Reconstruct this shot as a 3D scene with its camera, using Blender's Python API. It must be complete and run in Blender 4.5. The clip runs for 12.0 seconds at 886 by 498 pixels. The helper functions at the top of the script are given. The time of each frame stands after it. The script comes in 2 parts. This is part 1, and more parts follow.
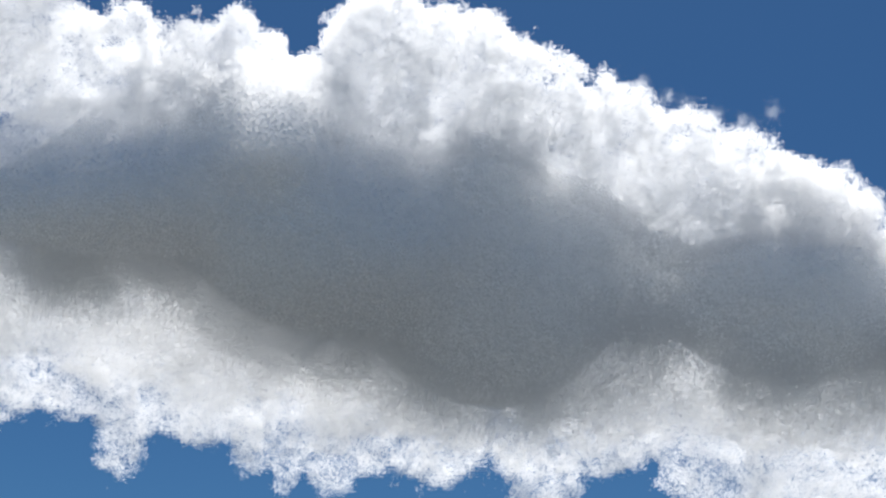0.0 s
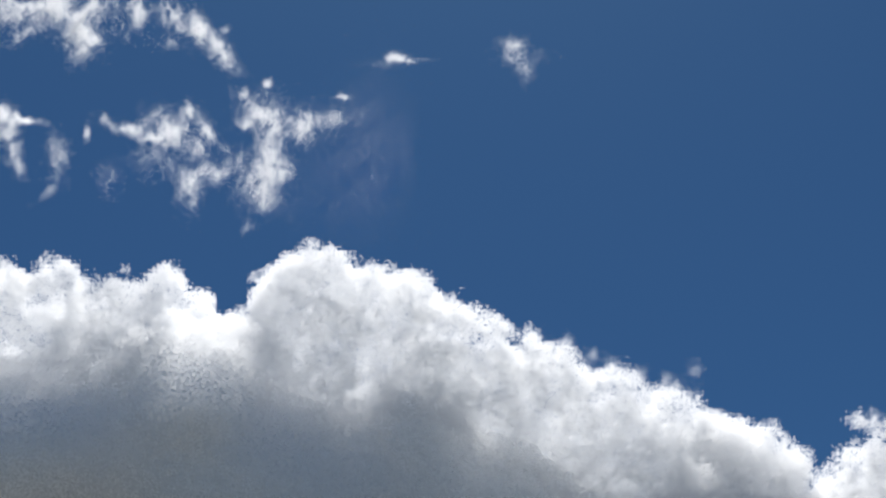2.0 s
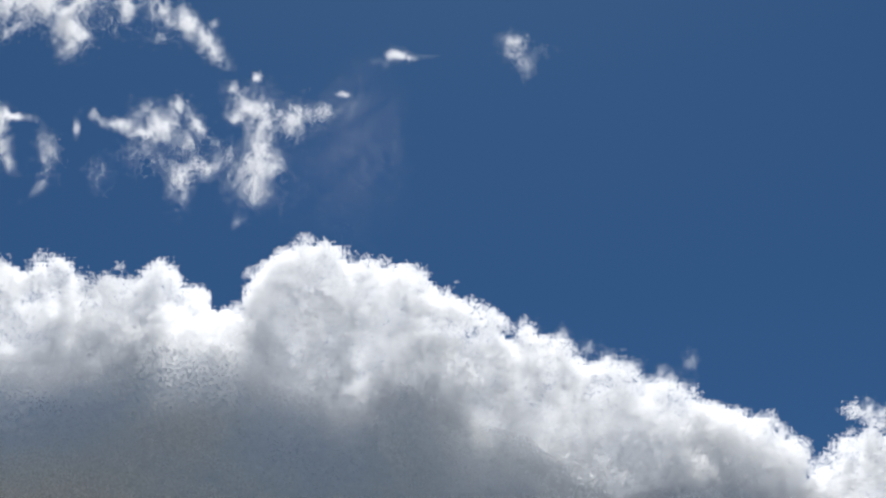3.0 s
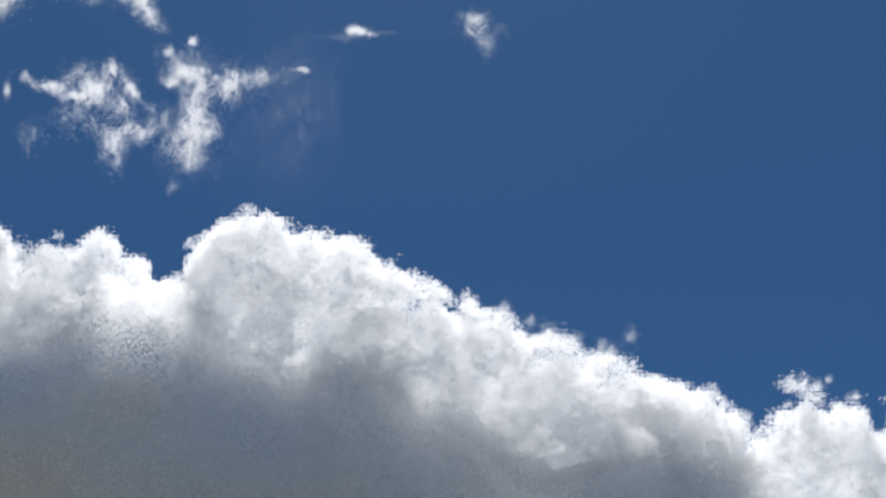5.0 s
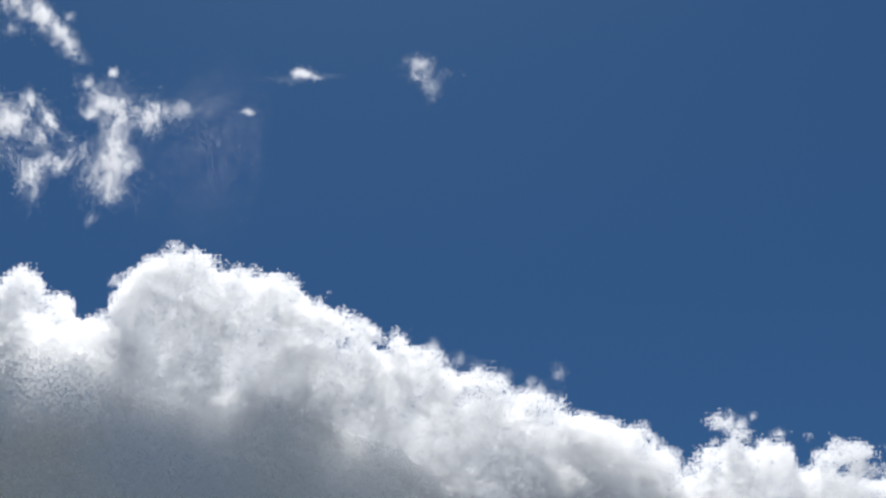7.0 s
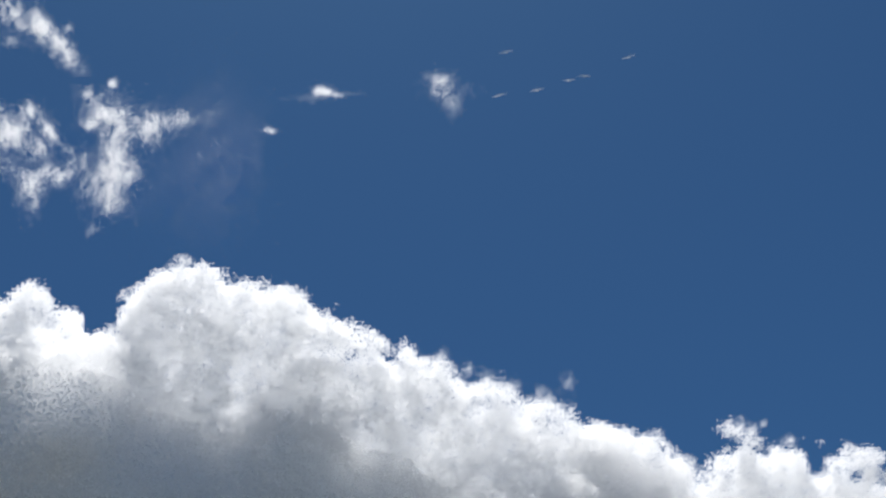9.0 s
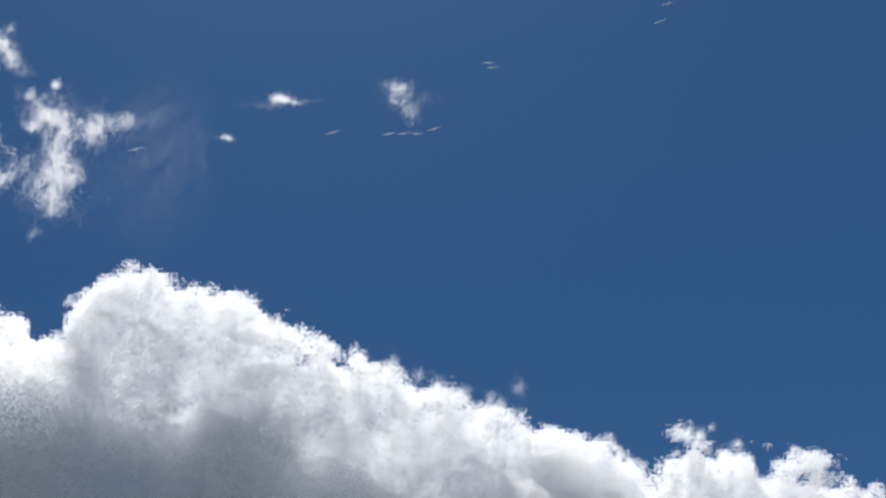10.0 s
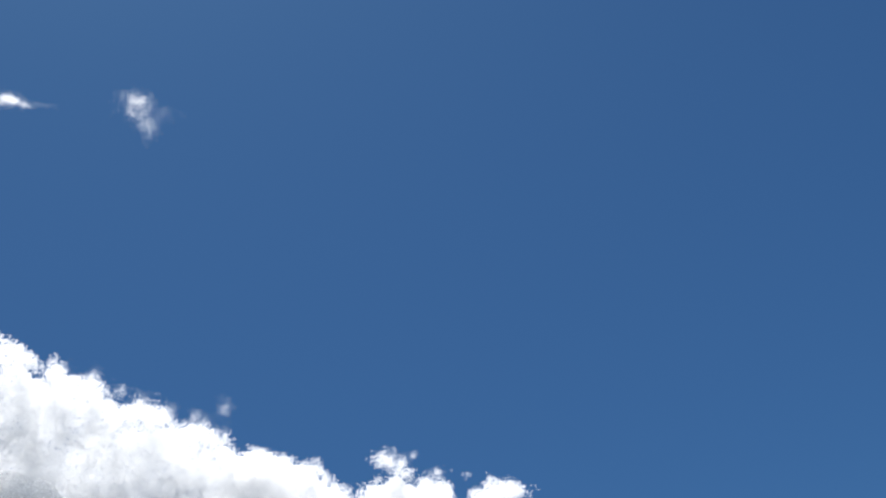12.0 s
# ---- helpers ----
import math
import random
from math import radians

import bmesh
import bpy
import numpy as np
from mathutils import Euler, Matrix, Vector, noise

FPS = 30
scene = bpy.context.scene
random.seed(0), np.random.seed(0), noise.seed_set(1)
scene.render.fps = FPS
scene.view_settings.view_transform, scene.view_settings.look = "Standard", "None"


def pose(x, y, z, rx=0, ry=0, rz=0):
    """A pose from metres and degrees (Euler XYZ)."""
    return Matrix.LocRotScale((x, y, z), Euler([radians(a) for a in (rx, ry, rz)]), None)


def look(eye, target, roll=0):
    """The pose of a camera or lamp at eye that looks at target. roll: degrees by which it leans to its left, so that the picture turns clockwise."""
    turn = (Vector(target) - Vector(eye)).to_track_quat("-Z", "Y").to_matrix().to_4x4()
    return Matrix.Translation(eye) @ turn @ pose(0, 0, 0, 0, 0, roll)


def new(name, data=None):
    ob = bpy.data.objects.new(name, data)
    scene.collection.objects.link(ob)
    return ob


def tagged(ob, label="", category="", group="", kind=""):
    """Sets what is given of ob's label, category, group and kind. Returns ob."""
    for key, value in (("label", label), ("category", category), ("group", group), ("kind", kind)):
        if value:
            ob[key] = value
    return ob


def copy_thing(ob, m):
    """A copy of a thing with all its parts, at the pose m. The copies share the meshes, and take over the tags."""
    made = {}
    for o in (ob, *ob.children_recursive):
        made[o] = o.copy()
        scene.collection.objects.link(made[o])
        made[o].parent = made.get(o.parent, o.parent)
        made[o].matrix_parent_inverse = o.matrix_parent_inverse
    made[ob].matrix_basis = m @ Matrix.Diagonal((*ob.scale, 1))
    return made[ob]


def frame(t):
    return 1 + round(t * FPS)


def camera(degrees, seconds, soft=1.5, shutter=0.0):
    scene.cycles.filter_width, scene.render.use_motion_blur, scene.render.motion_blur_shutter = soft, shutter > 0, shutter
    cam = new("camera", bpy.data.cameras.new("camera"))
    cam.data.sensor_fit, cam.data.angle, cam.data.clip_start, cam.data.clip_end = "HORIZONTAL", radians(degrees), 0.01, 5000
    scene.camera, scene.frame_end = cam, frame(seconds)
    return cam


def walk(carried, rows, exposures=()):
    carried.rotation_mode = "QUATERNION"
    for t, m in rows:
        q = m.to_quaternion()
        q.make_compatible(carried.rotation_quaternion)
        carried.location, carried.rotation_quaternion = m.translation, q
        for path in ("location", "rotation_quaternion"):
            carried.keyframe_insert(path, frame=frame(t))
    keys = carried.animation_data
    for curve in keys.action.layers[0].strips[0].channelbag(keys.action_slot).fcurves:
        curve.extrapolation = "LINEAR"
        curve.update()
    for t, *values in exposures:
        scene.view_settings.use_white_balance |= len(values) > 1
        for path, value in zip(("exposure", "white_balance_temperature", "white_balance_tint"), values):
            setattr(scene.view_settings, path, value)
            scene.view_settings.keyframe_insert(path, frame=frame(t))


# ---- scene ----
cam = camera(40.0, 12.0, soft=2.8)
walk(cam, [
    (0.0, pose(0, 0, 1.6, 113.84, -1.65, 2.98)),
    (0.5, pose(0, 0, 1.6, 114.37, -1.18, 2.11)),
    (1.0, pose(0, 0, 1.6, 119.74, -0.83, 0.48)),
    (1.5, pose(0, 0, 1.6, 124.43, -0.31, 0.12)),
    (2.0, pose(0, 0, 1.6, 126.00, -0.00, 0.00)),
    (2.5, pose(0, 0, 1.6, 125.84, -0.02, -0.10)),
    (3.0, pose(0, 0, 1.6, 125.73, 0.57, 0.10)),
    (5.0, pose(0, 0, 1.6, 124.39, 1.63, -2.42)),
    (5.5, pose(0, 0, 1.6, 124.34, 2.19, -4.14)),
    (6.0, pose(0, 0, 1.6, 124.81, 2.64, -5.39)),
    (6.5, pose(0, 0, 1.6, 125.34, 3.13, -5.71)),
    (7.0, pose(0, 0, 1.6, 126.05, 3.41, -5.23)),
    (9.0, pose(0, 0, 1.6, 126.59, 3.78, -4.53)),
    (9.5, pose(0, 0, 1.6, 126.71, 4.49, -5.30)),
    (10.0, pose(0, 0, 1.6, 126.70, 5.14, -6.41)),
    (10.5, pose(0, 0, 1.6, 126.00, 5.70, -9.69)),
    (11.0, pose(0, 0, 1.6, 124.18, 7.22, -14.41)),
    (11.5, pose(0, 0, 1.6, 125.79, 9.18, -19.53)),
    (12.0, pose(0, 0, 1.6, 126.08, 9.75, -19.56)),
], exposures=[(0.0, 0.55), (0.6, 0.6), (1.1, 0.6), (1.5, 0.42), (2.0, 0.3), (10.0, 0.32), (10.5, 0.5), (11.0, 0.36), (11.5, 0.33), (12.0, 0.72)])

# ---- sky and sun ----
SUN_ELEVATION, SUN_ROTATION = 73.0, 3.0
SUN = Vector((math.sin(radians(SUN_ROTATION)) * math.cos(radians(SUN_ELEVATION)),
              math.cos(radians(SUN_ROTATION)) * math.cos(radians(SUN_ELEVATION)),
              math.sin(radians(SUN_ELEVATION))))
world = bpy.data.worlds.new("sky")
scene.world = world
world.use_nodes = True
sky = world.node_tree.nodes.new("ShaderNodeTexSky")
sky.sky_type, sky.sun_disc = "NISHITA", False
sky.sun_elevation, sky.sun_rotation = radians(SUN_ELEVATION), radians(SUN_ROTATION)
sky.air_density, sky.dust_density, sky.ozone_density, sky.altitude = 1.0, 1.2, 2.0, 1000.0
deep = world.node_tree.nodes.new("ShaderNodeMix")
deep.data_type, deep.blend_type = "RGBA", "MULTIPLY"
deep.inputs[0].default_value = 1.0
deep.inputs[7].default_value = (0.49, 0.945, 1.33, 1)
world.node_tree.links.new(sky.outputs[0], deep.inputs[6])
world.node_tree.links.new(deep.outputs[2], world.node_tree.nodes["Background"].inputs[0])
world.node_tree.nodes["Background"].inputs[1].default_value = 0.031
sun = new("sun", bpy.data.lights.new("sun", "SUN"))
sun.data.energy, sun.data.angle, sun.data.color = 5.0, radians(4.0), (1.0, 0.98, 0.95)
sun.matrix_world = look(SUN * 100, (0, 0, 0))


# ---- materials ----
def material(name):
    m = bpy.data.materials.new(name)
    m.use_nodes = True
    m.node_tree.nodes.clear()
    return m, m.node_tree.nodes, m.node_tree.links


def cloud_material():
    """Dense droplets: white, light wanders deep inside."""
    m, n, l = material("cloud_droplets")
    out, p = n.new("ShaderNodeOutputMaterial"), n.new("ShaderNodeBsdfPrincipled")
    p.subsurface_method = "RANDOM_WALK"
    p.inputs["Base Color"].default_value = (0.97, 0.97, 0.97, 1)
    p.inputs["Subsurface Weight"].default_value = 1.0
    p.inputs["Subsurface Radius"].default_value = (1, 1, 1)
    p.inputs["Subsurface Scale"].default_value = 115.0
    p.inputs["Roughness"].default_value = 1.0
    p.inputs["Specular IOR Level"].default_value = 0.0
    l.new(p.outputs[0], out.inputs[0])
    return m


MIST_COVER = 0.55  # how much of the light a shred of mist stops


def mist_material():
    """Shreds of mist: most of the light passes through them, scattered."""
    m, n, l = material("cloud_mist")
    out, mix = n.new("ShaderNodeOutputMaterial"), n.new("ShaderNodeMixShader")
    d, t = n.new("ShaderNodeBsdfDiffuse"), n.new("ShaderNodeBsdfTranslucent")
    for b in (d, t):
        b.inputs["Color"].default_value = (0.97, 0.97, 0.97, 1)
    mix.inputs[0].default_value = 0.6
    l.new(d.outputs[0], mix.inputs[1])
    l.new(t.outputs[0], mix.inputs[2])
    clear, thin = n.new("ShaderNodeBsdfTransparent"), n.new("ShaderNodeMixShader")
    thin.inputs[0].default_value = MIST_COVER
    l.new(clear.outputs[0], thin.inputs[1])
    l.new(mix.outputs[0], thin.inputs[2])
    l.new(thin.outputs[0], out.inputs[0])
    return m


def ground_material():
    m, n, l = material("ground_bounce")
    out, p = n.new("ShaderNodeOutputMaterial"), n.new("ShaderNodeBsdfPrincipled")
    a, b, r = n.new("ShaderNodeTexNoise"), n.new("ShaderNodeTexNoise"), n.new("ShaderNodeValToRGB")
    co, add = n.new("ShaderNodeTexCoord"), n.new("ShaderNodeMath")
    a.inputs["Scale"].default_value, b.inputs["Scale"].default_value = 0.004, 0.7
    a.inputs["Detail"].default_value = b.inputs["Detail"].default_value = 6
    for x in (a, b):
        l.new(co.outputs["Object"], x.inputs["Vector"])
    add.operation = "MULTIPLY"
    l.new(a.outputs[0], add.inputs[0])
    l.new(b.outputs[0], add.inputs[1])
    # mottled greys, set by how much light they bounce onto the cloud bases
    r.color_ramp.elements[0].position, r.color_ramp.elements[0].color = 0.15, (0.072, 0.078, 0.078, 1)
    r.color_ramp.elements[1].position, r.color_ramp.elements[1].color = 0.4, (0.142, 0.15, 0.15, 1)
    l.new(add.outputs[0], r.inputs[0])
    l.new(r.outputs[0], p.inputs["Base Color"])
    p.inputs["Roughness"].default_value = 0.95
    l.new(p.outputs[0], out.inputs[0])
    return m


CLOUD, MIST, GROUND_BOUNCE = cloud_material(), mist_material(), ground_material()

# ---- geometry helpers ----
# A leaning grid: across to the right, up in a plane square to the way the camera first rests, and depth away from it.
TILT = radians(36.0)
RIGHT, RISE, AWAY = np.array((1.0, 0, 0)), np.array((0, -math.sin(TILT), math.cos(TILT))), np.array((0, math.cos(TILT), math.sin(TILT)))
RANGE = 2154.0
EYE = np.array((0, 0, 1.6))
rng = np.random.default_rng(7)
SKEW = np.array(Euler((0.7, 0.5, 0.9)).to_matrix()).astype(np.float32)
LATTICE = rng.random((64, 64, 64)).astype(np.float32)


def place(p, far=RANGE):
    """Points (across, up, depth) of the leaning grid, far metres off, in the world."""
    s = (far + p[:, 2:3]) / RANGE
    return EYE + p[:, 0:1] * s * RIGHT + p[:, 1:2] * s * RISE + (far + p[:, 2:3]) * AWAY


def puff_noise(p, size):
    """Smooth noise, -1 to 1, with bumps of that size."""
    q = (p @ SKEW) / size
    i = np.floor(q).astype(np.int32)
    f = (q - i).astype(np.float32)
    f = f * f * f * (f * (f * 6 - 15) + 10)
    x0, y0, z0 = (i[:, k] & 63 for k in range(3))
    x1, y1, z1 = (x0 + 1) & 63, (y0 + 1) & 63, (z0 + 1) & 63
    fx, fy, fz = f[:, 0], f[:, 1], f[:, 2]
    c00 = LATTICE[x0, y0, z0] * (1 - fx) + LATTICE[x1, y0, z0] * fx
    c10 = LATTICE[x0, y1, z0] * (1 - fx) + LATTICE[x1, y1, z0] * fx
    c01 = LATTICE[x0, y0, z1] * (1 - fx) + LATTICE[x1, y0, z1] * fx
    c11 = LATTICE[x0, y1, z1] * (1 - fx) + LATTICE[x1, y1, z1] * fx
    return ((c00 * (1 - fy) + c10 * fy) * (1 - fz) + (c01 * (1 - fy) + c11 * fy) * fz) * 2 - 1


def fibres(p, size, octaves):
    total, amp, norm = 0, 1.0, 0
    for k in range(octaves):
        total = total + amp * puff_noise(p + 37.7 * k, size / 2 ** k)
        norm += amp
        amp *= 0.6
    return total / norm


def lobes_field(p, lobes):
    """Depth below the skin of a union of rounded lobes (across, down, half width, half height, depth, half depth, roughness),
    which lobe is the nearest, and how rough the skin is there."""
    best, which = np.full(len(p), -1e3, np.float32), np.zeros(len(p), np.int16)
    rough, weight = np.zeros(len(p), np.float32), np.full(len(p), 1e-9, np.float32)
    for k, (px, py, rx, ry, w, rw, rough_k) in enumerate(lobes):
        c, r = np.array((px - 784, 441 - py, w), np.float32), np.array((rx, ry, rw), np.float32)
        u = (p - c) / r
        q = np.sqrt((u ** 2).sum(1)) + 1e-6
        d = np.minimum(q * (1 - q) / (np.sqrt(((u / r) ** 2).sum(1)) + 1e-9), min(rx, ry, rw))
        d = np.where(q < 0.5, np.minimum((1 - q) * 2, 1) * np.maximum(d, 0.3 * min(rx, ry, rw)), d)
        which[d > best] = k
        best = np.maximum(best, d)
        e = np.exp(np.clip(d / 48, -30, 12))
        rough += e * rough_k
        weight += e
    rough = rough / weight
    melted = 48 * np.log(weight) - 22
    return np.where(best > -70, best * rough + melted * (1 - rough), best), which, rough


def coarse_relief(p):
    """Billows, rounded outwards."""
    q = p + 32 * np.stack([puff_noise(p + o, 140) for o in (11, 53, 97)], 1)
    out = 0
    for k, (size, amp) in enumerate(((180, 44), (90, 34), (46, 25), (26, 14))):
        out = out + amp * (np.abs(puff_noise(q + 27.1 * k + 61.0, size)) * 2 - 0.75)
    return np.where(out > 0, 26 * np.tanh(out / 26), 40 * np.tanh(out / 40))


def fine_relief(p):
    """Frayed small tufts."""
    q = p + 7 * np.stack([puff_noise(p + o, 30) for o in (7, 43, 91)], 1)
    out = 0
    for k, (size, amp) in enumerate(((40, 11), (22, 15), (11, 9), (6, 5))):
        out = out + amp * puff_noise(q + 23.1 * k, size)
    return out


def surface_net(f, origin, step):
    """A skin of quads round f > 0 on a grid."""
    s = f > 0
    n = np.zeros(tuple(k - 1 for k in f.shape), np.int8)
    corner = [(a, b, c) for a in (0, 1) for b in (0, 1) for c in (0, 1)]
    for a, b, c in corner:
        n += s[a:a + n.shape[0], b:b + n.shape[1], c:c + n.shape[2]]
    cells = np.argwhere((n > 0) & (n < 8))
    index = np.full(n.shape, -1, np.int32)
    index[tuple(cells.T)] = np.arange(len(cells))
    total, count = np.zeros((len(cells), 3)), np.zeros(len(cells))
    for a in corner:
        for axis in range(3):
            if a[axis]:
                continue
            b = tuple(v + (k == axis) for k, v in enumerate(a))
            fa, fb = f[tuple((cells + a).T)], f[tuple((cells + b).T)]
            cut = (fa > 0) != (fb > 0)
            t = np.where(cut, fa / np.where(cut, fa - fb, 1), 0)
            e = cells + np.array(a, float)
            e[:, axis] += t
            total[cut] += e[cut]
            count[cut] += 1
    verts = origin + step * total / count[:, None]
    quads = []
    for axis in range(3):
        u, v = (axis + 1) % 3, (axis + 2) % 3
        lo = tuple(slice(0, -1) if k == axis else slice(None) for k in range(3))
        hi = tuple(slice(1, None) if k == axis else slice(None) for k in range(3))
        e = np.argwhere(s[lo] != s[hi])
        e = e[(e[:, u] > 0) & (e[:, v] > 0) & (e[:, u] < n.shape[u]) & (e[:, v] < n.shape[v])]
        ring = []
        for du, dv in ((1, 1), (0, 1), (0, 0), (1, 0)):
            c = e.copy()
            c[:, u] -= du
            c[:, v] -= dv
            ring.append(index[tuple(c.T)])
        ring = np.stack(ring, 1)
        flip = ~s[tuple(e.T)]
        ring[flip] = ring[flip][:, ::-1]
        quads.append(ring)
    return verts, np.concatenate(quads)


def mesh_of(name, verts, faces, mat, smooth):
    me = bpy.data.meshes.new(name)
    k = faces.shape[1]
    me.vertices.add(len(verts))
    me.vertices.foreach_set("co", verts.astype(np.float32).ravel())
    me.loops.add(faces.size)
    me.loops.foreach_set("vertex_index", faces.astype(np.int32).ravel())
    me.polygons.add(len(faces))
    me.polygons.foreach_set("loop_start", np.arange(0, faces.size, k, dtype=np.int32))
    me.polygons.foreach_set("use_smooth", np.full(len(faces), smooth))
    me.update(calc_edges=True)
    me.validate()
    me.materials.append(mat)
    return me


def part(name, me, parent, label="", kind=""):
    ob = new(name, me)
    ob.parent = parent
    return tagged(ob, label, kind=kind)


def shreds(name, points, sizes, parent, label):
    """Thin three-cornered shreds of mist, lying roughly square to the sun, at world points."""
    n = len(points)
    face = np.array(SUN) + 0.25 * rng.normal(size=(n, 3))
    a = np.cross(face, rng.normal(size=(n, 3)))
    a /= np.linalg.norm(a, axis=1)[:, None]
    b = np.cross(face, a)
    b /= np.linalg.norm(b, axis=1)[:, None]
    base = np.array(parent.location)
    v = np.empty((n, 3, 3))
    for k in range(3):
        w = 2 * math.pi * k / 3
        v[:, k] = points - base + np.asarray(sizes).reshape(-1, 1) * (math.cos(w) * a + math.sin(w) * b)
    me = mesh_of(name, v.reshape(-1, 3), np.arange(3 * n).reshape(-1, 3), MIST, False)
    return part(name, me, parent, label, "stuff")


def thing(name, at, label, category, group=""):
    ob = new(name)
    ob.location = at
    return tagged(ob, label, category, group)


# ---- the ground: out of view, added to throw light up at the clouds ----
bm = bmesh.new()
bmesh.ops.create_circle(bm, cap_ends=True, radius=4900, segments=96)
me = bpy.data.meshes.new("ground")
bm.to_mesh(me)
bm.free()
me.materials.append(GROUND_BOUNCE)
tagged(new("ground", me), "flat unseen grey ground to the horizon, added to light the clouds from below", "ground", kind="structure")

# ---- the big cloud ----
LEFT_CREST = [(-120, 520, 130, 130, 50, 110, 1), (0, 542, 80, 90, 50, 95, 1), (62, 584, 50, 70, 50, 90, 1),
              (118, 528, 64, 72, 50, 90, 1), (205, 560, 66, 74, 50, 90, 1), (285, 567, 68, 76, 50, 90, 1),
              (356, 584, 60, 76, 50, 90, 1), (110, 622, 280, 100, 50, 100, 0.8), (400, 668, 85, 70, 50, 100, 0.6), (215, 660, 75, 50, -60, 70, 0.7)]
DOME = [(560, 579, 125, 150, 60, 110, 0.8), (660, 603, 130, 150, 60, 110, 0.8), (760, 675, 110, 140, 70, 110, 0.8),
        (845, 686, 75, 110, 80, 100, 0.9), (640, 705, 228, 180, 50, 115, 0.7), (725, 765, 185, 150, 40, 120, 0.6),
        (575, 705, 65, 95, -20, 60, 0.7), (622, 762, 50, 55, -45, 50, 0.7)]
RIDGE = [(960, 703, 85, 100, 90, 100, 1), (1060, 730, 90, 100, 90, 100, 1), (1170, 790, 85, 100, 90, 100, 1),
         (1120, 890, 290, 160, 80, 105, 0.8), (900, 800, 150, 150, 60, 110, 0.6), (1010, 890, 200, 120, 70, 110, 0.6)]
HEART = [(345, 725, 165, 165, -70, 240, .3), (735, 805, 125, 145, 0, 150, .3), (890, 880, 165, 120, 50, 140, .3),
         (120, 770, 230, 130, -40, 220, .3)]
KNOLL = [(1278, 822, 86, 98, 70, 105, 0.7), (1352, 834, 78, 95, 70, 105, 0.7), (1315, 930, 130, 120, 60, 115, 0.8)]
BASE = [(30, 825, 350, 185, -40, 280, .25), (450, 910, 320, 245, -40, 290, .25), (740, 1010, 300, 270, 10, 220, .25),
        (1290, 1020, 280, 205, 20, 190, .35), (1025, 1000, 140, 140, 60, 120, .3)]
SKIRT = [(-60, 990, 240, 140, 60, 110, .3), (220, 1060, 230, 150, 60, 110, .3), (620, 1140, 270, 130, 60, 110, .3),
         (980, 1080, 200, 160, 60, 110, .3), (1320, 1150, 270, 140, 60, 110, .3)]
# puffs of thin mist that hang before the lower edge of the dense base: across, down, half width, half height
VEIL = [(-150, 860, 90, 110), (-60, 940, 110, 60), (60, 960, 110, 60), (190, 970, 100, 60), (280, 1030, 90, 70), (390, 1090, 100, 65),
        (520, 1110, 100, 65), (620, 1175, 95, 65), (735, 1215, 110, 60), (860, 1180, 95, 70), (955, 1090, 80, 70), (1050, 1060, 60, 60),
        (1135, 1110, 95, 65), (1260, 1160, 110, 60), (1390, 1160, 110, 65), (1480, 1100, 80, 90)]
HEM = [(-190, 1110, 120, 125, 140, 55, .8), (-40, 1120, 140, 130, 140, 55, .8), (40, 1220, 65, 165, 140, 55, .8),
       (170, 1150, 120, 130, 140, 55, .8), (325, 1200, 75, 170, 140, 55, .8), (480, 1230, 130, 150, 140, 55, .8),
       (640, 1220, 110, 140, 140, 55, .8), (830, 1260, 85, 170, 140, 60, .8), (960, 1200, 110, 125, 140, 60, .8),
       (1200, 1260, 180, 180, 140, 55, .8), (1450, 1270, 190, 180, 140, 55, .8)]
KNOLL_HEART = [(1310, 960, 100, 85, 50, 90, .4)]
FAR_CREST = [(1470, 919, 62, 72, 60, 95, 1), (1518, 852, 36, 62, 60, 60, 0.7), (1552, 806, 34, 68, 60, 55, 0.5),
             (1585, 850, 36, 66, 60, 70, 0.7), (1632, 821, 58, 66, 60, 95, 1), (1730, 891, 80, 80, 60, 100, 1),
             (1810, 919, 65, 74, 60, 95, 1), (1880, 916, 52, 62, 60, 95, 1), (1935, 955, 60, 66, 60, 95, 1),
             (1700, 935, 230, 125, 60, 110, 0.7), (1850, 970, 150, 95, 60, 105, 0.7)]
FAR_BASE = [(1620, 1070, 290, 150, 50, 150, .4), (1880, 1120, 230, 110, 60, 120, .4)]
FREE_PATH = 42.0  # metres that light goes in the mist round a cloud before it meets a shred
INSET = 32.0  # metres of loose mist over the dense body


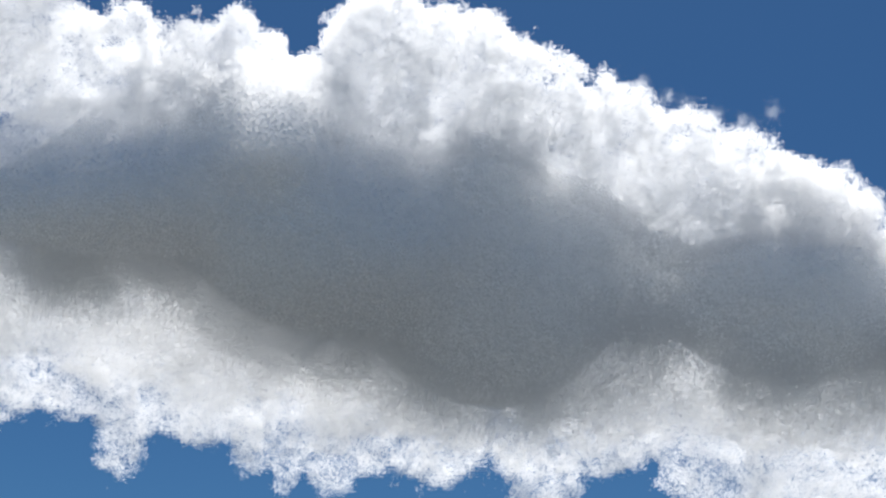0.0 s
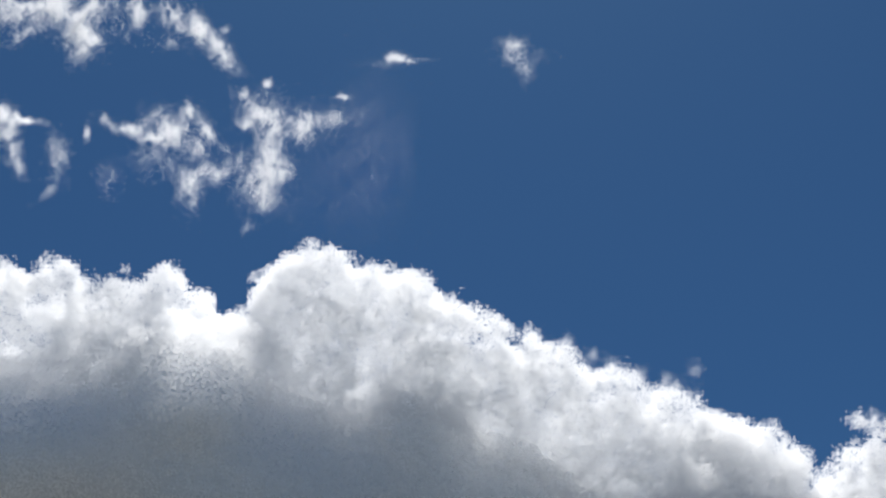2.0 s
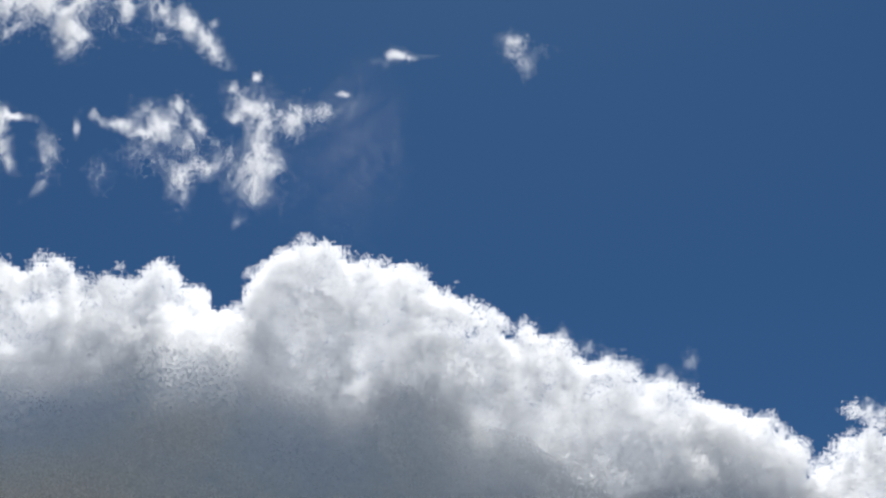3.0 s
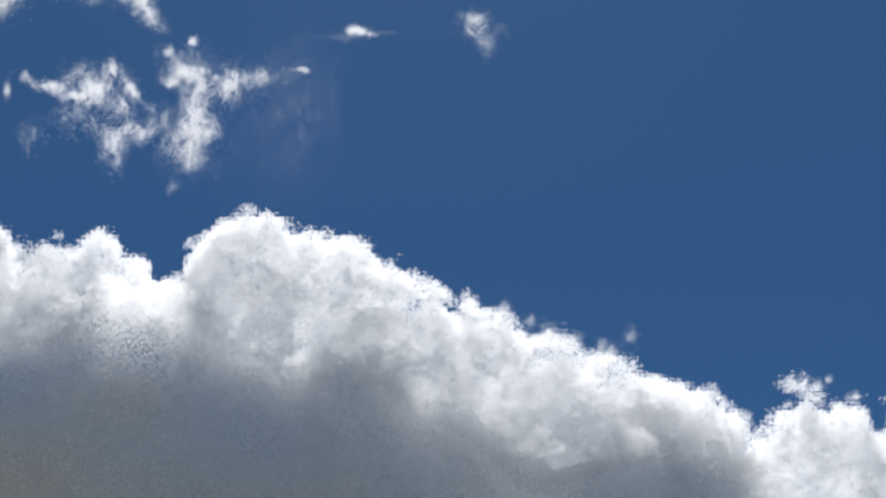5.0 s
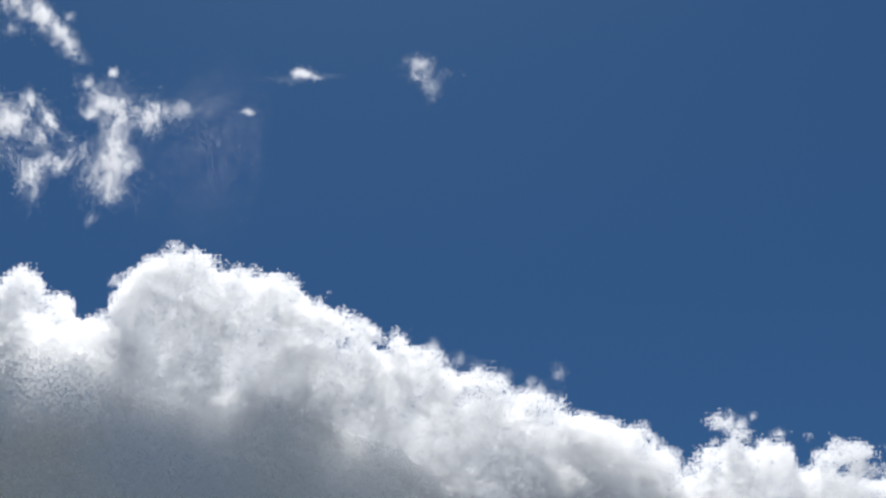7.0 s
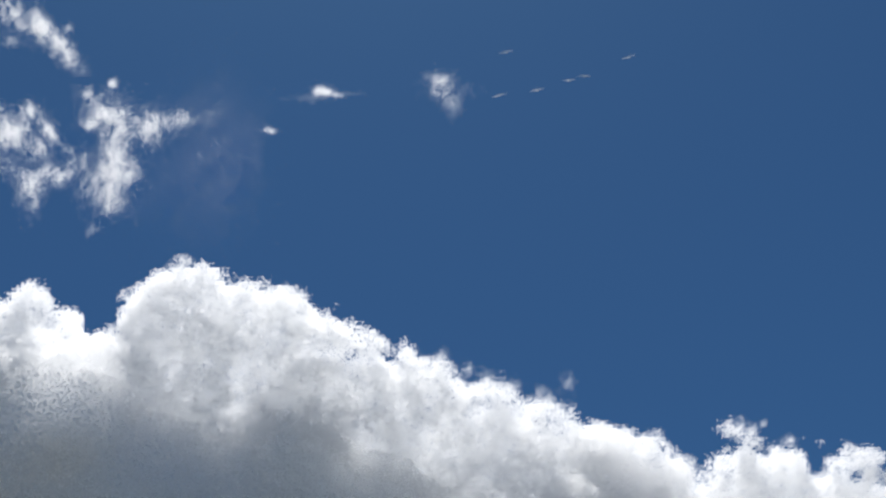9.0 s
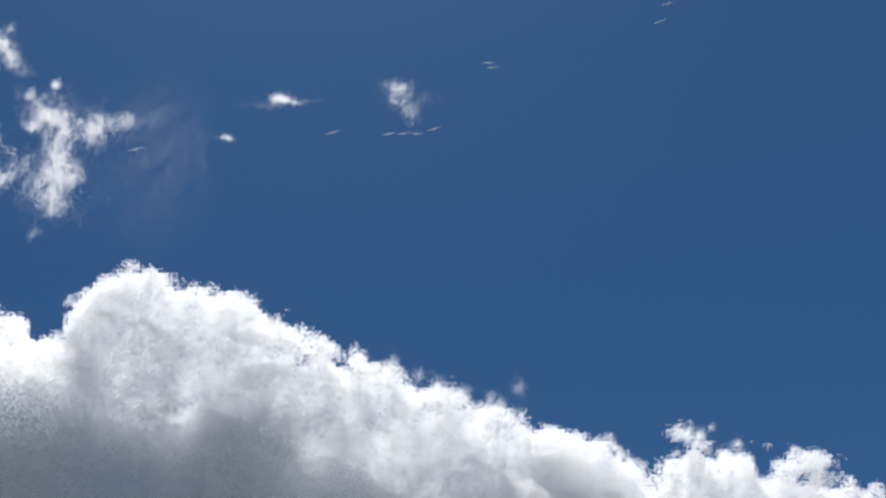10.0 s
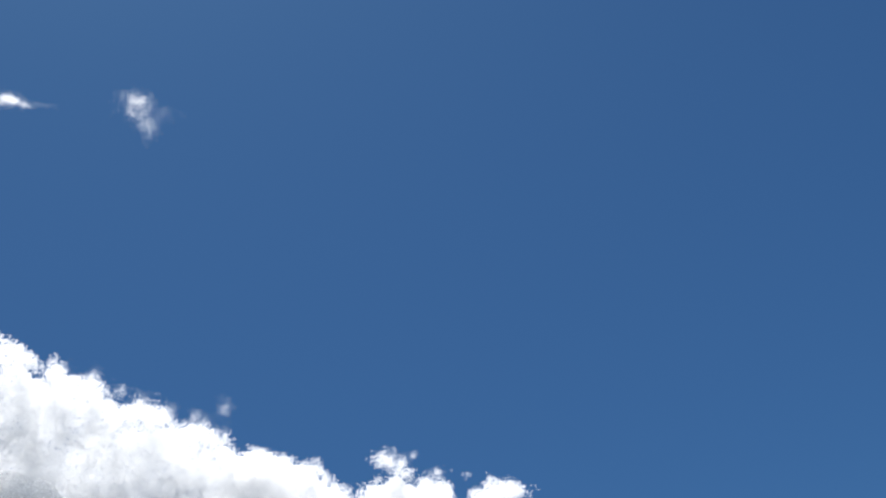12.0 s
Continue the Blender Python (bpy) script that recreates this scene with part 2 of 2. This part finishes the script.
def cumulus(pieces, label, loose=()):
    """A dense body wrapped in countless small shreds of mist, in named pieces; the loose ones have no dense body."""
    lobes = [l for _, ls in pieces for l in ls]
    owner = np.array([k for k, (_, ls) in enumerate(pieces) for _ in ls])
    bare = np.array([name in loose for name, _ in pieces])
    solid = [l for name, ls in pieces if name not in loose for l in ls]
    middle, half = np.array(lobes)[:, 4], np.array(lobes)[:, 5]
    a, step = np.array(lobes), 8.0
    low = np.array(((a[:, 0] - a[:, 2]).min() - 784, 441 - (a[:, 1] + a[:, 3]).max(), (a[:, 4] - a[:, 5]).min())) - 70
    high = np.array(((a[:, 0] + a[:, 2]).max() - 784, 441 - (a[:, 1] - a[:, 3]).min(), (a[:, 4] + a[:, 5]).max())) + 70
    shape = np.ceil((high - low) / step).astype(int)
    ys, zs = np.meshgrid(np.arange(shape[1]), np.arange(shape[2]), indexing="ij")
    found, sizes, owners = [], [], []
    body = np.empty(shape, np.float32)
    for i0 in range(0, shape[0], 24):
        xs = np.arange(i0, min(i0 + 24, shape[0]))
        g = np.empty((len(xs), shape[1], shape[2], 3), np.float32)
        g[..., 0], g[..., 1], g[..., 2] = xs[:, None, None], ys, zs
        p = (low + step * g.reshape(-1, 3)).astype(np.float32)
        f, which, rough = lobes_field(p, lobes)
        core = lobes_field(p, solid)[0] if loose else f.copy()
        skin = np.abs(f) < 110
        relief = (coarse_relief(p[skin]) + 10) * rough[skin]
        f[skin] += relief
        core[skin] += 0.6 * relief
        inset = INSET + 40 * np.clip((0.55 - rough) / 0.3, 0, 1)
        core = core - inset
        body[i0:i0 + len(xs)] = core.reshape(g.shape[:3])
        open_mist = bare[owner[which]]
        ok = (f > -30) & ((core < 12) | open_mist)
        p, f, which, rough, open_mist = p[ok], f[ok], which[ok], rough[ok], open_mist[ok]
        patchy = np.clip(1 + 1.9 * fibres(p + 190.0, 130, 3), 0.1, 2.4)
        dense = np.clip((f + 12) / 24, 0, 1) * np.where(open_mist & (f > 30), np.where(rough < 0.55, 0.55, 0.38 * patchy), 1)
        facing = (p[:, 2] - middle[which]) / half[which]
        size = np.where(open_mist, np.where(rough > 0.55, 1.65, 2.0), 1.45)
        share = np.where(open_mist, np.where(rough > 0.55, 0.8, 0.65), np.where(rough < 0.45, 0.11 + 0.12 * np.exp(-(facing / 0.35) ** 2), 0.12 + 0.88 * rough) * np.where(facing > 0.1, 0.15, 1))
        n = rng.poisson(share * dense * step ** 3 / (FREE_PATH * 0.65 * size ** 2 * MIST_COVER))
        i = np.repeat(np.arange(len(p)), n)
        q = p[i] + step * (rng.random((len(i), 3)).astype(np.float32) - 0.5)
        keep = f[i] + fine_relief(q) * (0.4 + 0.6 * rough[i]) > 3 + rng.random(len(i)) * 9
        found.append(q[keep]), sizes.append(size[i][keep]), owners.append(owner[which[i][keep]])
    found, sizes, owners = np.concatenate(found), np.concatenate(sizes), np.concatenate(owners)
    at = place(np.array([(low + high) / 2]))[0]
    ob = thing("cumulus_cloud", at, label, "cloud", "cumulus clouds")
    verts, quads = surface_net(body, low, step)
    part("body", mesh_of("body", place(verts) - at, quads, CLOUD, True), ob)
    for k, (name, _) in enumerate(pieces):
        mine = owners == k
        shreds(name, place(found[mine]), sizes[mine] * (0.7 + 0.6 * rng.random(mine.sum())), ob, "")
    return ob


main_cloud = cumulus([("crest", LEFT_CREST), ("dome", DOME), ("ridge", RIDGE), ("heart", HEART), ("base", BASE), ("skirt", SKIRT), ("hem", HEM)],
                     "large white cumulus cloud with a grey base and bright frayed crest", ("crest", "dome", "ridge", "skirt", "hem"))
drift = []
for px, py, rx, ry in VEIL:
    q = rng.normal(size=(int(5.5 * rx * ry), 3)) * (rx * 0.75, ry * 0.75, 55) + (px - 784, 441 - py, -70)
    drift.append(q[rng.random(len(q)) < 0.6 + 0.9 * fibres(q + 190.0, 120, 3)])
drift = np.concatenate(drift)
shreds("veil", place(drift), 1.4 + 1.0 * rng.random(len(drift)), main_cloud, "")
near_cloud = cumulus([("heart", KNOLL_HEART), ("knoll", KNOLL)], "rounded white cumulus knoll at the foot of the bigger cloud", ("knoll",))
far_cloud = cumulus([("crest", FAR_CREST), ("base", FAR_BASE)], "low white cumulus cloud with a small ragged tower", ("crest",))


# ---- thin scraps of cloud ----
def gather(p, size, pull):
    """Draws points towards winding sheets, so that they form threads."""
    flat = np.array(((0.9, 0.3, 0), (-0.4, 0.6, 0), (0, 0, 0.1)))
    at = lambda q: puff_noise(q @ flat + 301.0, size)
    n, e = at(p), size * 0.04
    slope = np.stack([at(p + e * d) - n for d in np.eye(3)[:2]], 1) / e
    move = -n[:, None] * slope / ((slope ** 2).sum(1)[:, None] + (0.5 / size) ** 2)
    length = np.linalg.norm(move, axis=1)[:, None] + 1e-6
    move *= np.minimum(length, size * 0.45) / length
    q = p.copy()
    q[:, :2] += move * pull
    return q


def scrap(blobs, count, far, label, size=34, cut=0.0, depth=40, shred=1.0):
    """Fibrous scrap: soft blobs (across, down, half width, half height, lean, weight) broken up by fibres."""
    b = np.array(blobs, float)
    w = b[:, 2] * b[:, 3] * b[:, 5]
    count = int(count * 1.3)
    which = rng.choice(len(b), count, p=w / w.sum())
    g = rng.normal(size=(count, 3)) * 0.6
    c, s = np.cos(np.radians(b[which, 4])), np.sin(np.radians(b[which, 4]))
    x, y = g[:, 0] * b[which, 2], g[:, 1] * b[which, 3]
    p = np.stack([b[which, 0] - 784 + x * c - y * s, 441 - b[which, 1] + x * s + y * c, g[:, 2] * depth], 1)
    q = p + 14 * np.stack([puff_noise(p + o, 40) for o in (5, 71, 131)], 1)
    q = q + 5 * np.stack([puff_noise(q + o, 14) for o in (15, 81, 151)], 1)
    comb = np.array((1.0, 0.7, 0.25))
    n = 0.55 * fibres(q * comb, size, 3)
    for k, fine in enumerate((24, 11, 6)):
        n = n + 0.30 * 0.8 ** k * (0.55 - 2 * np.abs(puff_noise(q * comb + 31.0 * k, fine)))
    keep = n + 0.10 * rng.normal(size=count) > cut + 0.22 * (np.hypot(g[:, 0], g[:, 1]) - 0.8)
    keep |= rng.random(count) < 0.05
    p = p[keep]
    thread = 0.55 if b[:, 2].max() > 40 else 0.3
    for size_k, pull in ((60, 0.5), (26, 0.35), (11, 0.3)):
        p = gather(p, size_k, thread * pull * np.clip(rng.random((len(p), 1)) * 1.5, 0, 1))
    scale = far / RANGE
    at = place(np.array([[b[:, 0].mean() - 784, 441 - b[:, 1].mean(), 0]]) * 1.0, far)[0]
    ob = thing("cloud_scrap", at, label, "cloud", "scraps of thin cloud")
    p[:, 2] *= scale
    q = p.copy()
    shreds("wisp", EYE + (q[:, 0:1] * RIGHT + q[:, 1:2] * RISE) * scale * (1 + q[:, 2:3] / far) + (far + q[:, 2:3]) * AWAY,
           (0.46 + rng.random(len(p)) * 0.36) * scale * shred, ob, "")
    return ob


scraps_left = []
scraps_left.append(scrap([(12, 28, 30, 34, 0, 1), (85, 16, 48, 22, 0, 1), (150, 30, 42, 42, 0, 1), (135, 82, 18, 32, 0, .9), (160, 62, 20, 34, 0, .7),
           (50, 58, 40, 9, 20, .3)], 62000, 2900, "torn white scrap of thin cloud"))
scraps_left.append(scrap([(362, 66, 58, 17, -47, 1), (312, 34, 40, 26, -30, .45), (242, 18, 16, 26, 0, .5), (225, 38, 45, 26, 0, .2), (298, 75, 26, 14, 0, .2),
           (398, 52, 12, 8, 30, .3)], 26000, 2900, "slanting white scrap of thin cloud"))
scraps_left.append(scrap([(10, 206, 26, 16, -20, 1), (46, 214, 26, 7, -12, .9), (12, 240, 22, 36, 10, .6), (34, 285, 10, 26, 15, .5)], 18000, 2900,
          "ragged white scrap of thin cloud"))
scraps_left.append(scrap([(100, 284, 22, 35, 0, .5), (190, 318, 18, 24, 0, .4), (152, 238, 5, 12, 0, 1), (185, 210, 8, 10, 0, .4), (85, 340, 28, 8, 35, .3)], 5500, 2900,
          "faint scattered tufts of thin cloud"))
scraps_left.append(scrap([(252, 236, 52, 11, -15, 1), (314, 232, 46, 30, -10, 1), (332, 200, 14, 18, -30, .8), (376, 238, 40, 8, -47, .8),
           (344, 270, 20, 30, -20, .8), (336, 325, 20, 42, 0, .5), (378, 308, 36, 18, 0, .35), (280, 285, 50, 26, 0, .12)], 42000, 2900,
          "feathery white scrap of thin cloud with a trailing stem"))
scraps_left.append(scrap([(470, 202, 36, 28, 0, 1), (430, 218, 16, 12, 0, .7), (480, 250, 22, 30, 0, 1), (472, 302, 36, 44, 0, 1), (468, 348, 36, 26, 0, .45),
           (532, 222, 42, 34, 0, .5), (585, 212, 46, 14, 5, .25), (428, 282, 28, 22, 0, .35), (437, 398, 8, 16, 0, .3)],
          56000, 2900, "dense white scrap of thin cloud with a ragged hem"))
scraps_left.append(scrap([(474, 150, 8, 7, 0, 1), (427, 167, 15, 10, 0, .6)], 1600, 2900, "tiny tufts of thin cloud"))
scraps_left.append(scrap([(655, 260, 62, 120, 0, 1), (716, 262, 12, 55, 5, .8), (610, 320, 90, 95, 0, .6), (640, 205, 70, 45, 0, .8)], 13000, 2900,
          "faint veil of very thin cloud", size=90, cut=-0.6, shred=0.42))
scraps_right = []
scraps_right.append(scrap([(700, 102, 16, 9, 0, 1), (716, 107, 16, 6, -15, .8), (684, 114, 36, 8, 0, .05), (748, 106, 22, 5, 0, .05)], 2800, 2700,
          "small bright puff of thin cloud"))
scraps_right.append(scrap([(604, 171, 16, 6, 0, 1)], 550, 2700, "very small puff of thin cloud"))
scraps_right.append(scrap([(908, 80, 26, 13, 0, 1), (908, 104, 22, 16, 0, .7), (926, 118, 20, 26, 0, .35), (955, 96, 22, 14, 0, .12)], 3400, 2700,
          "small torn puff of thin cloud"))

# frayed tufts that hang about the ridge
tufts = []
tufts.append(scrap([(950, 594, 13, 18, 10, .8), (1000, 612, 15, 15, 0, .7), (1042, 630, 15, 14, 0, .6), (1085, 648, 17, 17, 0, .7),
           (1132, 664, 17, 16, 0, .7), (1185, 684, 18, 18, 0, .8), (1222, 708, 14, 16, 0, .7)], 10000, 2230,
          "frayed white tufts along the cloud's ridge", size=22))
tufts.append(scrap([(1228, 655, 13, 16, 0, .7)], 600, 2230, "loose wisp beside the cloud's ridge", size=20))
tufts.append(scrap([(1548, 745, 12, 18, 10, .8), (1572, 752, 12, 14, 0, .6), (1592, 738, 6, 7, 0, .4), (1640, 768, 16, 10, 0, .6), (1752, 780, 8, 10, 0, .4)], 5500, 2200,
          "ragged wisps over the low cloud's tower", size=20))


# ---- birds ----
def feather_material():
    m, n, l = material("pale_feathers")
    out, b = n.new("ShaderNodeOutputMaterial"), n.new("ShaderNodeBsdfPrincipled")
    t, r = n.new("ShaderNodeTexNoise"), n.new("ShaderNodeValToRGB")
    t.inputs["Scale"].default_value = 14
    r.color_ramp.elements[0].color, r.color_ramp.elements[1].color = (0.7, 0.7, 0.7, 1), (0.88, 0.88, 0.87, 1)
    l.new(t.outputs[0], r.inputs[0])
    l.new(r.outputs[0], b.inputs["Base Color"])
    b.inputs["Roughness"].default_value = 0.8
    l.new(b.outputs[0], out.inputs[0])
    return m


FEATHERS = feather_material()
BIRD_RANGE = 120.0


def bird_mesh(name, sections):
    """A smooth body of oval cross sections (place, half width, half thickness) along x."""
    bm = bmesh.new()
    rings = []
    for x, y, z, w, h in sections:
        rings.append([bm.verts.new((x, y + w * math.cos(a), z + h * math.sin(a))) for a in (k * math.pi / 4 for k in range(8))])
    for a, b in zip(rings, rings[1:]):
        for k in range(8):
            bm.faces.new((a[k], a[(k + 1) % 8], b[(k + 1) % 8], b[k]))
    bm.faces.new(rings[0][::-1])
    bm.faces.new(rings[-1])
    for f in bm.faces:
        f.smooth = True
    bmesh.ops.recalc_face_normals(bm, faces=bm.faces)
    me = bpy.data.meshes.new(name)
    bm.to_mesh(me)
    bm.free()
    me.materials.append(FEATHERS)
    return me


def bird():
    """A gliding white bird, wings spread along x, head to -y."""
    ob = thing("bird", (0, 0, 0), "small white bird gliding with outstretched wings", "bird", "flock of birds")
    body = bird_mesh("body", [(-0.26, 0, 0, .01, .01), (-0.2, 0, 0, .04, .04), (0, 0, 0, .08, .075), (0.18, 0, 0, .05, .045), (0.3, 0, 0, .05, .01)])
    body.transform(pose(0, 0, 0, 0, 0, 90))
    part("body", body, ob)
    for side in (-1, 1):
        wing = bird_mesh("wing", [(side * x, y, z, w, h) for x, y, z, w, h in
                                  ((0.04, 0, .02, .10, .022), (0.3, -.03, .06, .095, .018), (0.55, .0, .05, .07, .012), (0.78, .06, .02, .015, .005))])
        part("wing", wing, ob)
    return ob


def sky_spot(px, py, far):
    return Vector(EYE + far / RANGE * ((px - 784) * RIGHT + (441 - py) * RISE) + far * AWAY)


first_bird = bird()
flock = [first_bird] + [copy_thing(first_bird, Matrix.Identity(4)) for _ in range(9)]
# where each one is at its times: seconds, across, down
LOW_FLIGHTS = [
    ((0, 3900, -700), (7, 1900, -200), (9, 1110, 140), (9.5, 967, 171), (10, 900, 198), (10.45, 670, -60), (12, 12, -600)),
    ((0, 4000, -700), (7, 1980, -210), (9, 1178, 130), (9.5, 1076, 164), (10, 999, 200), (10.45, 710, -60), (12, 12, -600)),
    ((0, 4100, -720), (7, 2040, -220), (9, 1236, 112), (9.5, 1108, 160), (10, 1025, 199), (10.45, 730, -60), (12, 12, -600)),
    ((0, 4150, -740), (7, 2080, -230), (9, 1265, 104), (9.5, 1138, 156), (10, 1048, 199), (10.45, 750, -60), (12, 12, -600)),
]
MIDDLE_FLIGHTS = [
    ((0, 4300, -780), (7, 2200, -260), (9, 1347, 69), (9.5, 1167, 152), (10, 1080, 190), (10.45, 770, -60), (12, 12, -600)),
    ((0, 3900, -1000), (7, 2000, -400), (9, 1122, 62), (9.5, 800, 190), (10, 560, 230), (12, -100, 300)),
    ((0, 4200, -1100), (7, 2300, -500), (9, 1400, -160), (10, 1189, 78), (10.5, 1063, 102), (11, 960, 20), (12, 500, -300)),
]
HIGH_FLIGHTS = [
    ((0, 4200, -1000), (7, 2250, -500), (9, 1500, -180), (10, 1180, 70), (10.5, 1000, 116), (11, 850, 30), (12, 400, -300)),
    ((0, 4600, -1000), (7, 2600, -500), (9, 1900, -300), (10.2, 1420, 29), (10.5, 1309, 56), (11, 1170, -60), (12, 700, -400)),
    ((0, 4700, -1100), (7, 2700, -600), (9, 1950, -350), (10.2, 1440, 0), (10.5, 1339, 33), (11, 1200, -80), (12, 720, -420)),
]


def drifting(ob, across, up):
    """Rows of a steady drift, metres a second in the leaning grid, that passes its place at 2 s."""
    home = Vector(ob.location)
    way = Vector(RIGHT * across + RISE * up)
    return [(t, Matrix.Translation(home + way * (t - 2))) for t in (0, 1, 2, 4, 6, 8, 10, 11, 12)]


def motions():
    walk(near_cloud, drifting(near_cloud, 3.6, 0.0))
    walk(far_cloud, drifting(far_cloud, 1.2, 0.0))
    for k, (ob, flight) in enumerate(zip(flock, LOW_FLIGHTS + MIDDLE_FLIGHTS + HIGH_FLIGHTS)):
        turn = pose(0, 0, 0, 56, -12 - 2 * (k % 3), 8 * (k % 4) - 10)
        walk(ob, [(t, Matrix.Translation(sky_spot(x, y, BIRD_RANGE)) @ turn) for t, x, y in flight])
    for ob in scraps_left:
        walk(ob, drifting(ob, -5.9 * 2900 / RANGE, 3.6 * 2900 / RANGE))
    for ob in scraps_right:
        walk(ob, drifting(ob, 13.5 * 2700 / RANGE, -4.6 * 2700 / RANGE))


motions()
